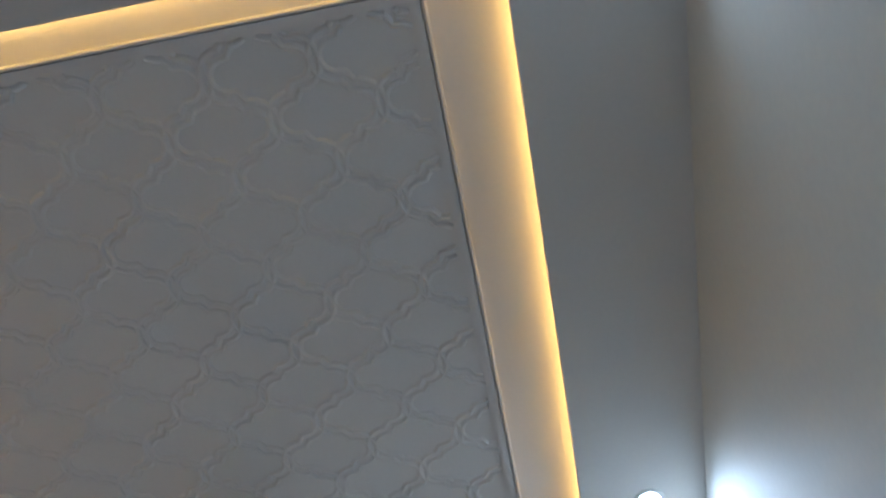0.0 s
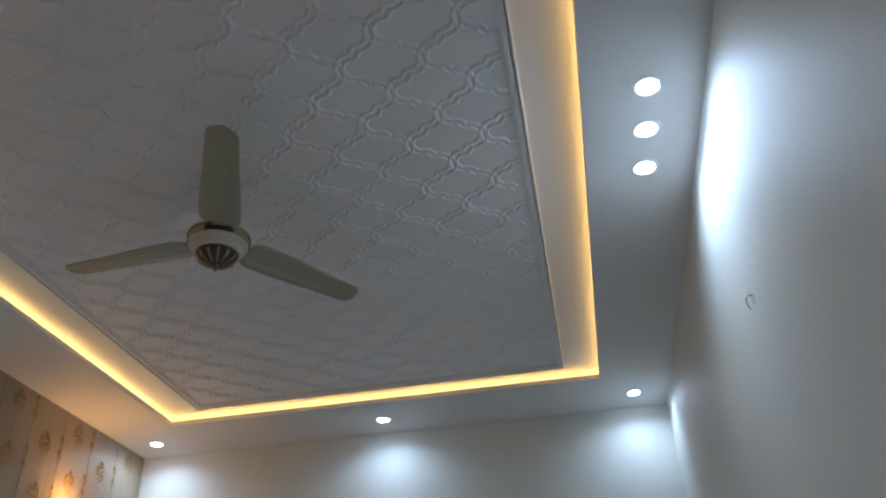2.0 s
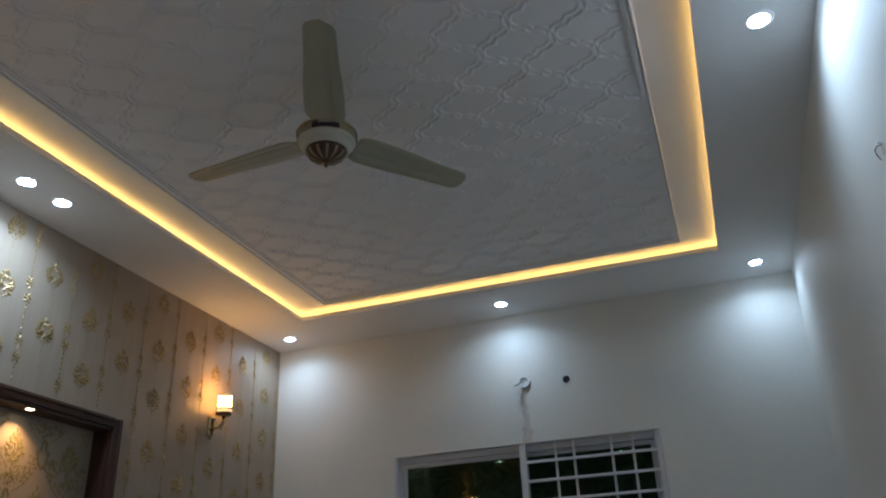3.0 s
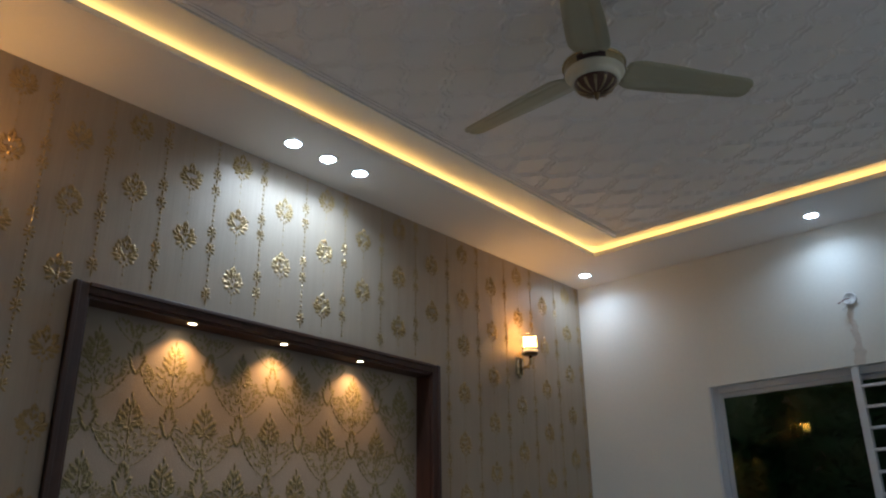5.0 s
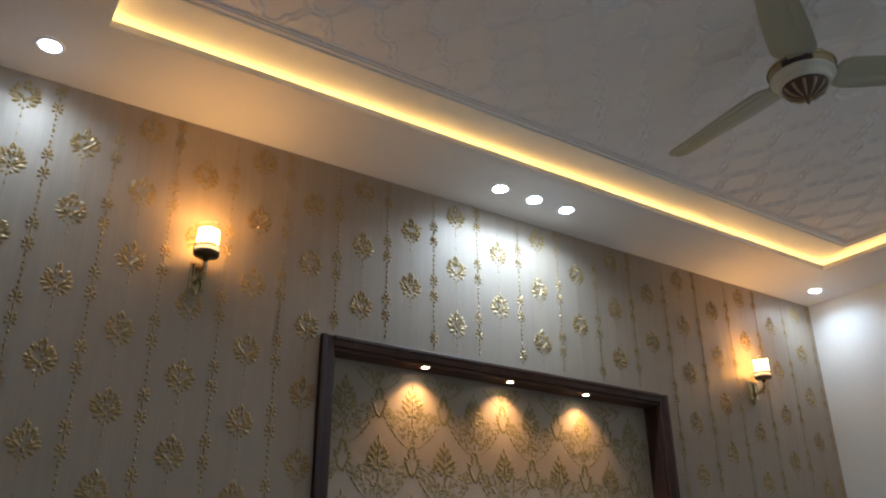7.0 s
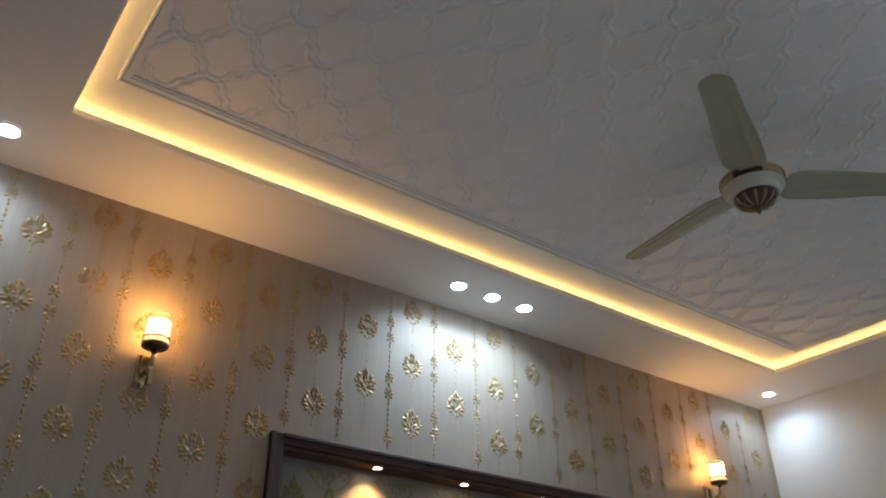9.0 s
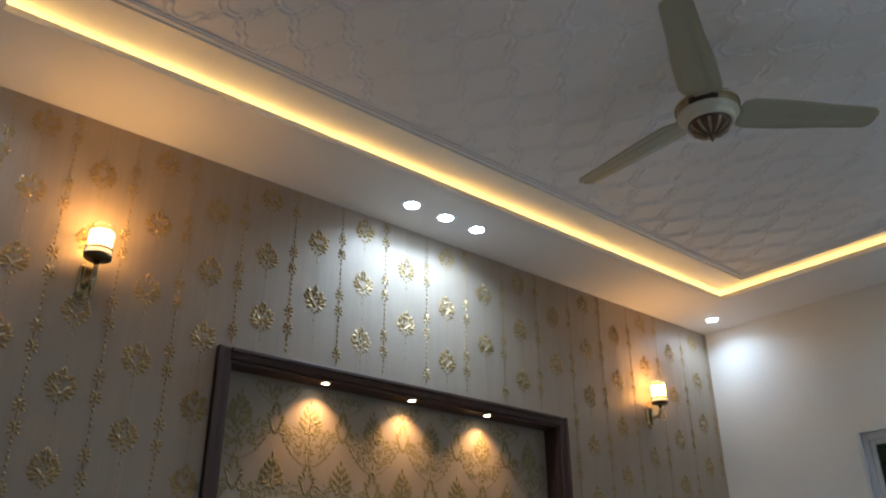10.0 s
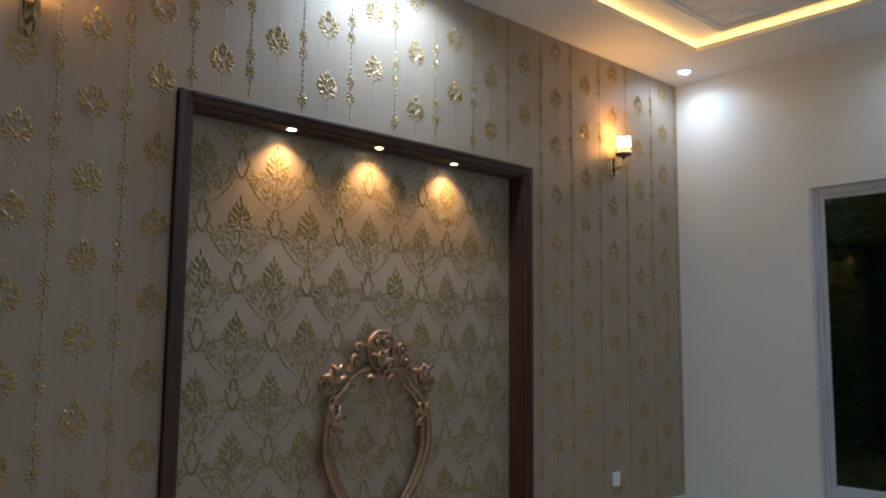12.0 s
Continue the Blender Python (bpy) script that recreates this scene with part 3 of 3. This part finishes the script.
def ceiling_fan():
    cx, cy, zb = 1.948, -2.953, FANZ
    top = empty("ceiling_fan", cx, cy, zb)
    bm = bmesh.new()
    lathe(bm, [(0.0005, 0.2995), (0.055, 0.299), (0.058, 0.268), (0.045, 0.238), (0.016, 0.225), (0.0005, 0.225)], 28)
    part("canopy", bm, motor_paint, top, "", True)
    bm = bmesh.new()
    tube(bm, [(0, 0, 0.05), (0, 0, 0.231)], 0.0125, 14)
    part("downrod", bm, motor_paint, top, "", True)
    bm = bmesh.new()
    lathe(bm, [(0.0005, 0.075), (0.045, 0.072), (0.095, 0.050), (0.118, 0.028), (0.124, 0.016), (0.124, 0.010)], 40)
    part("motor_cover", bm, motor_paint, top, "", True)
    bm = bmesh.new()
    lathe(bm, [(0.119, 0.012), (0.1195, -0.006), (0.117, -0.022)], 40)
    part("motor_band", bm, motor_brass, top, "aged brass motor band", True)
    for ang in (55, 175, 295):
        bm = bmesh.new()
        a0, a1 = radians(ang - 27), radians(ang + 27)
        lathe(bm, [(0.1185, 0.010), (0.1220, 0.009), (0.1220, -0.018), (0.1180, -0.020)], 14, a0=a0, a1=a1)
        part("dark_plate", bm, dark_band, top, "dark maroon plate", True)
    bm = bmesh.new()
    lathe(bm, [(0.117, -0.020), (0.1185, -0.024), (0.110, -0.030), (0.099, -0.036), (0.097, -0.046), (0.098, -0.056), (0.093, -0.064), (0.088, -0.067), (0.083, -0.063)], 40)
    part("motor_housing", bm, motor_paint, top, "ivory lower housing", True)
    bm = bmesh.new()
    lathe(bm, [(0.119, 0.017), (0.126, 0.015), (0.126, 0.010), (0.119, 0.008)], 40)
    part("trim_ring", bm, brass, top, "brass trim ring", True)
    bm = bmesh.new()
    lathe(bm, [(0.083, -0.062), (0.082, -0.072), (0.070, -0.091), (0.046, -0.105), (0.018, -0.112), (0.0005, -0.113)], 40)
    dome = part("dome", bm, dome_brown, top, "dark brown dome", True)
    for i in range(12):
        a = 2 * math.pi * i / 12
        bm = bmesh.new()
        pr = [(0.080, -0.0745), (0.069, -0.0925), (0.045, -0.1065), (0.020, -0.113)]
        tube(bm, [(r * math.cos(a), r * math.sin(a), z) for r, z in pr], [0.0065, 0.0055, 0.0035, 0.0015], 6, 0.4, Vector((0, 0, 1)))
        part("flute", bm, motor_brass, dome, "gold flute", True)
    bm = bmesh.new()
    lathe(bm, [(0.014, -0.110), (0.015, -0.117), (0.008, -0.122), (0.008, -0.133), (0.0005, -0.145)], 16)
    part("finial", bm, bronze, top, "", True)
    for ang in (55, 175, 295):
        bm = bmesh.new()
        rows = []
        n = 40
        for i in range(n + 1):
            u = 1 - (1 - i / n) ** 1.6
            r = 0.128 + 0.570 * u
            w = 0.079 + 0.006 * math.sin(math.pi * min(1, u * 1.6)) - 0.024 * u
            if u > 0.91:
                w *= 0.10 + 0.90 * max(0.0, 1 - ((u - 0.91) / 0.09) ** 2.6) ** 0.5
            if u < 0.06:
                w *= 0.75 + 0.25 * u / 0.06
            row = []
            for s in (-1, -0.55, 0, 0.32, 0.40, 0.48, 1):
                camber = 0.008 * (1 - s * s) + (0.007 if s == 0.40 and 0.04 < u < 0.8 else 0)
                y = s * w
                row.append((r, y, camber - y * 0.17 - 0.004 + 0.006 * u))
            rows.append(row)
        for lift, flip in ((0.0, 1), (0.003, -1)):
            vs = [[bm.verts.new((x, y, z + lift)) for x, y, z in r] for r in rows]
            for a, b in zip(vs, vs[1:]):
                for k in range(6):
                    bm.faces.new((a[k], a[k + 1], b[k + 1], b[k])[::flip])
            if lift:
                up = vs
            else:
                lo = vs
        edge = lambda g: [r[0] for r in g] + g[-1][1:] + [r[-1] for r in reversed(g[:-1])] + list(reversed(g[0][1:-1]))
        ea, eb = edge(lo), edge(up)
        for i in range(len(ea)):
            j = (i + 1) % len(ea)
            bm.faces.new((ea[i], ea[j], eb[j], eb[i]))
        bm.transform(pose(0, 0, 0, 0, 0, ang))
        blade = part("blade", bm, blade_paint, top, "cream enamelled blade", True)
        bm = boxes((0.100, 0.190, -0.022, 0.022, 0.010, 0.015), bevel=0.002)
        box(bm, 0.100, 0.132, -0.030, 0.030, -0.002, 0.012, bevel=0.003)
        bm.transform(pose(0, 0, 0.0, 0, 0, ang))
        part("bracket", bm, blade_paint, blade, "")
    return tagged(top, "cream three-blade ceiling fan with a fluted brown dome", "ceiling fan")


ceiling_fan()


# ---- window ----
def window():
    y0, y1 = 0.035, 0.095
    top = empty("window_1", (WX0 + WX1) / 2, y0, WZ0)
    ox, oz = (WX0 + WX1) / 2, WZ0
    def place(bm):
        bm.transform(Matrix.Translation((-ox, -y0, -oz)))
        return bm
    F = 0.050
    part("window_frame", place(boxes((WX0, WX0 + F, y0, y1, WZ0, WZ1), (WX1 - F, WX1, y0, y1, WZ0, WZ1),
        (WX0 + F, WX1 - F, y0, y1, WZ1 - F, WZ1), (WX0 + F, WX1 - F, y0, y1, WZ0, WZ0 + F), bevel=0.004)), aluminium, top, "grey aluminium frame")
    part("window_bead", place(boxes((WX0 + 0.001, WX0 + 0.016, 0.001, y0, WZ0, WZ1 - 0.001), (WX1 - 0.016, WX1 - 0.001, 0.001, y0, WZ0, WZ1 - 0.001), bevel=0.003)), grille_paint, top, "pale edge bead")
    mx = 1.94
    for a, b, yy in ((WX0 + F, mx + 0.02, 0.047), (mx - 0.02, WX1 - F, 0.078)):
        s = 0.030
        z0, z1 = WZ0 + F, WZ1 - F
        sash = part("sash", place(boxes((a, a + s, yy, yy + 0.022, z0, z1), (b - s, b, yy, yy + 0.022, z0, z1),
            (a + s, b - s, yy, yy + 0.022, z1 - s, z1), (a + s, b - s, yy, yy + 0.022, z0, z0 + s), bevel=0.003)), aluminium, top, "grey aluminium sliding sash")
        pane = part("pane", place(boxes((a + s, b - s, yy + 0.008, yy + 0.013, z0 + s, z1 - s))), glass, sash, "dark glass pane")
        pane.visible_shadow = False
    # steel grille across one half
    gx0, gx1 = mx, WX1 - 0.004
    g = part("grille_frame", place(boxes((gx0 - 0.022, gx0 + 0.022, 0.004, 0.030, WZ0 + 0.002, WZ1 - 0.002), (gx1 - 0.03, gx1, 0.004, 0.030, WZ0 + 0.002, WZ1 - 0.002), bevel=0.003)), grille_paint, top, "white steel grille frame")
    z = WZ1 - 0.128
    while z > WZ0 + 0.04:
        part("grille_bar", place(boxes((gx0 + 0.022, gx1 - 0.03, 0.008, 0.026, z - 0.009, z + 0.009), bevel=0.003)), grille_paint, g, "white steel bar")
        z -= 0.128
    for x in (2.165, 2.29, 2.545, 2.685):
        part("grille_upright", place(boxes((x - 0.008, x + 0.008, 0.027, 0.034, WZ0 + 0.002, WZ1 - 0.002), bevel=0.002)), grille_paint, g, "white steel upright")
    return structure(top, "wide sliding window with a white steel grille", "window")


window()

# ---- wall fittings on the window wall ----
def ac_point():
    top = empty("cable_outlet", 1.997, -0.001, 2.684)
    bm = bmesh.new()
    lathe(bm, [(0.0005, 0.006), (0.030, 0.008), (0.036, 0.014), (0.040, 0.014), (0.042, 0.0)], 24)
    bm.transform(pose(0, 0, 0, 90, 0, 0))
    part("box_ring", bm, white_plastic, top, "round white conduit box", True)
    bm = bmesh.new()
    tube(bm, [(-0.002, -0.01, 0.002), (-0.02, -0.03, -0.004), (-0.045, -0.045, -0.022), (-0.062, -0.05, -0.03)], 0.004, 8)
    part("cable", bm, cable_red, top, "dark loose cable end", True)
    bm = bmesh.new()
    tube(bm, [(0.004, -0.01, -0.004), (-0.01, -0.025, -0.03), (-0.035, -0.032, -0.055), (-0.05, -0.03, -0.075), (-0.03, -0.03, -0.085), (-0.018, -0.03, -0.07)], 0.003, 8)
    part("wire", bm, white_plastic, top, "white loose wire", True)
    return tagged(top, "round white cable outlet with loose wires", "cable outlet")


ac_point()
rnd = random.Random(3)
bm = bmesh.new()
rows = []
for i in range(25):
    z = 2.645 - 0.385 * i / 24
    c = 2.0 - 0.018 * math.sin(i * 0.33) - 0.02 * (i > 9) * (i < 19)
    w = 0.014 + 0.010 * rnd.random() + (0.014 if i > 17 else 0)
    rows.append([bm.verts.new((c + s * w, -0.0012 - (0.0018 if abs(s) < 1 else 0), z)) for s in (-1, -0.5, 0.4, 1)])
for a, b in zip(rows, rows[1:]):
    for k in range(3):
        bm.faces.new((a[k], a[k + 1], b[k + 1], b[k]))
tagged(link("filler_strip", bm, patch), "rough filler over a chased cable channel", "plaster patch")

hole = empty("pipe_hole", 2.297, -0.001, 2.668)
# flat black disc on the wall, painted as the shade inside the hole
bm = bmesh.new()
lathe(bm, [(0.0005, 0.001), (0.027, 0.0015)], 24)
bm.transform(pose(0, 0, 0, 90, 0, 0))
part("opening", bm, black, hole, "black disc painted for the shaded hole")
bm = bmesh.new()
lathe(bm, [(0.026, 0.0012), (0.027, 0.005), (0.033, 0.004), (0.035, 0.0)], 24)
bm.transform(pose(0, 0, 0, 90, 0, 0))
part("sleeve", bm, white_plastic, hole, "pale sleeve rim", True)
tagged(hole, "round dark pipe hole in the cream wall", "pipe hole")

wires = empty("wall_wires", W - 0.001, -3.00, 2.40)
wires.scale = (0.7, 0.7, 0.7)
bm = bmesh.new()
lathe(bm, [(0.0005, 0.0015), (0.026, 0.0015), (0.031, 0.0)], 20)
bm.transform(pose(0, 0, 0, 0, -90, 0))
part("filler", bm, patch, wires, "rough filler patch")
bm = bmesh.new()
tube(bm, [(0, 0, 0.02), (-0.02, 0.004, 0.022), (-0.032, 0.01, 0.005), (-0.028, 0.014, -0.02), (-0.018, 0.014, -0.045)], 0.003, 8, up=Vector((0, 1, 0)))
part("wire", bm, cable_red, wires, "dark bent wire", True)
bm = bmesh.new()
tube(bm, [(0, -0.006, 0.025), (-0.018, -0.008, 0.035), (-0.024, -0.01, 0.02), (-0.02, -0.012, 0.0)], 0.0028, 8, up=Vector((0, 1, 0)))
part("wire", bm, white_plastic, wires, "white bent wire", True)
tagged(wires, "bent wire ends sticking out of the wall", "wires")

# ---- socket ----
sock = empty("wall_socket", 0.0008, -0.864, 0.301)
part("plate", boxes((0, 0.009, -0.042, 0.042, -0.046, 0.046), bevel=0.003), white_plastic, sock)
part("rocker", boxes((0.0085, 0.0125, -0.012, 0.012, -0.02, 0.02), bevel=0.002), white_plastic, sock)
tagged(sock, "white plastic wall socket on striped wallpaper", "socket")


# ---- carved frame in the niche ----
def carved_frame():
    cy, x = -2.838, -ND + 0.038
    top = empty("carved_frame", x, cy, 0.16)
    def P(y, z, d=0.0):
        return (d, 0.93 * y, z - 0.16)
    def spiral(bm, y, z, r, turns, start, s, thick, d=0.012):
        pts, rad = [], []
        n = int(18 * turns)
        for i in range(n + 1):
            u = i / n
            a = start + s * u * turns * 2 * math.pi
            rr = r * (1 - 0.82 * u)
            pts.append(P(y + rr * math.cos(a), z + rr * math.sin(a), d + 0.010 * u))
            rad.append(thick * (1 - 0.35 * u))
        tube(bm, pts, [1.2 * r for r in rad], 8)
        tube(bm, [P(y, z, 0.0), P(y, z, d + 0.022)], [thick * 1.2, thick * 0.7], 8, up=Vector((0, 1, 0)))
    def leafs(bm, y, z, ang, n, spread, length, thick):
        for i in range(n):
            a = ang + (i - (n - 1) / 2) * spread
            l = length * (1 - 0.10 * abs(i - (n - 1) / 2))
            pts = [P(y + l * u * math.cos(a + 0.6 * u * u * (1 if i % 2 else -1)), z + l * u * math.sin(a + 0.6 * u * u * (1 if i % 2 else -1)), 0.006 + 0.024 * math.sin(2.4 * u)) for u in np.linspace(0, 1, 7)]
            tube(bm, pts, [1.2 * thick * f for f in (0.7, 1.0, 1.15, 1.1, 0.95, 0.8, 0.5)], 8)
    for s in (-1, 1):
        # side rail: wide at the shoulder, narrowing to the foot, with a groove
        side = [(0.205, 0.985), (0.285, 0.93), (0.335, 0.85), (0.358, 0.76), (0.357, 0.66), (0.318, 0.55), (0.258, 0.45), (0.195, 0.37), (0.150, 0.30), (0.125, 0.23), (0.10, 0.185), (0.06, 0.172), (0.0, 0.17)]
        curve = []
        for i in range(len(side) - 1):
            p0, p1, p2, p3 = (side[min(max(i + k, 0), len(side) - 1)] for k in (-1, 0, 1, 2))
            for u in np.linspace(0, 1, 5)[:-1]:
                curve.append(tuple(0.5 * ((2 * b) + (c - a) * u + (2 * a - 5 * b + 4 * c - d) * u * u + (3 * b - a - 3 * c + d) * u ** 3) for a, b, c, d in zip(p0, p1, p2, p3)))
        curve.append(side[-1])
        bm = bmesh.new()
        for off, th in ((0.0, 0.021), (0.040, 0.016)):
            tube(bm, [P(s * (y - off * 0.9), z - off * 0.1, 0.006 + (0.006 if off == 0 else 0)) for y, z in curve], [th * (0.75 + 0.35 * math.sin(math.pi * i / len(curve))) for i in range(len(curve))], 8)
        part("side_rail", bm, carved, top, "grooved curved rail", True)
        # shoulder: acanthus and scrolls
        bm = bmesh.new()
        spiral(bm, s * 0.345, 0.985, 0.050, 1.4, math.pi / 2 - s * 1.2, -s, 0.013)
        spiral(bm, s * 0.310, 0.905, 0.034, 1.3, -math.pi / 2, s, 0.011)
        leafs(bm, s * 0.305, 0.985, math.pi / 2 - s * 0.15, 5, 0.42, 0.115, 0.014)
        part("shoulder_scroll", bm, carved, top, "carved acanthus shoulder", True)
        bm = bmesh.new()
        leafs(bm, s * 0.335, 0.80, math.pi / 2 + s * 0.95, 4, 0.38, 0.105, 0.013)
        spiral(bm, s * 0.300, 0.775, 0.030, 1.2, math.pi, -s, 0.010)
        part("side_leaf", bm, carved, top, "carved side leaf", True)
        # arch from the shoulder to the crest
        bm = bmesh.new()
        arch = [(0.275, 0.90), (0.25, 0.96), (0.205, 1.01), (0.15, 1.045), (0.09, 1.06), (0.03, 1.05)]
        tube(bm, [P(s * y, z, 0.012) for y, z in arch], [0.010, 0.014, 0.016, 0.016, 0.013, 0.009], 8)
        tube(bm, [P(s * (y - 0.004), z + 0.030, 0.006) for y, z in arch[1:-1]], [0.010, 0.013, 0.012, 0.008], 8)
        spiral(bm, s * 0.165, 1.10, 0.042, 1.4, -math.pi / 2, s, 0.012)
        spiral(bm, s * 0.215, 1.055, 0.028, 1.2, -math.pi / 2, -s, 0.009)
        spiral(bm, s * 0.155, 1.165, 0.034, 1.3, -math.pi / 2 - s * 0.4, -s, 0.011)
        leafs(bm, s * 0.06, 1.035, -math.pi / 2 + s * 0.3, 3, 0.5, 0.055, 0.012)
        part("arch_scroll", bm, carved, top, "carved arch with scrolls", True)
    bm = bmesh.new()
    ring = [P(0.088 * math.sin(a), 1.155 + 0.098 * math.cos(a), 0.016) for a in np.linspace(-2.7, 2.7, 28)]
    tube(bm, ring, 0.016, 8)
    spiral(bm, -0.040, 1.195, 0.042, 1.4, 0.3, 1, 0.011, 0.02)
    spiral(bm, 0.040, 1.195, 0.042, 1.4, math.pi - 0.3, -1, 0.011, 0.02)
    leafs(bm, 0.0, 1.075, math.pi / 2, 5, 0.36, 0.11, 0.013)
    for y in (-0.03, 0.03):
        tube(bm, [P(y, 1.045, 0.0), P(y, 1.04, 0.03)], [0.020, 0.012], 8, up=Vector((0, 1, 0)))
    part("crest", bm, carved, top, "carved shell crest with scrolls", True)
    return tagged(top, "empty bronzed carved frame with scrolls hung in niche", "carved frame")


carved_frame()

# ---- outside the window: lawn and hedge ----
structure(link("ground", boxes((-150, 150, 0.25, 300, -0.5, -0.15)), soil), "dark lawn outside at night", "ground")
bm = bmesh.new()
rnd = random.Random(11)
for i in range(22000):
    x, y, z = rnd.uniform(-4.0, 4.5), 1.9 + abs(rnd.gauss(0, 0.25)), rnd.uniform(-0.15, 2.9) + 0.25 * math.sin(i)
    c, a, s = Vector((x, y, z)), rnd.uniform(0, 6.28), rnd.uniform(0.06, 0.12)
    d = Vector((math.cos(a), rnd.uniform(-0.6, 0.2), math.sin(a) - 0.3)).normalized()
    w = d.orthogonal().normalized() * s * 0.4
    v = [bm.verts.new(c + o) for o in (-d * s, w, d * s, -w)]
    bm.faces.new((v[0], v[1], v[2])), bm.faces.new((v[0], v[2], v[3]))
# added wall behind the hedge keeps sky glow out of the leaf gaps
structure(link("wall_sky_block", boxes((-6, 7, 3.1, 3.3, -0.15, 4.2)), unseen_wall_taupe), "plain added wall behind the hedge, blocks the sky", "wall")
tagged(link("hedge", bm, leaf), "tall dark green hedge outside the window", "hedge", kind="stuff")
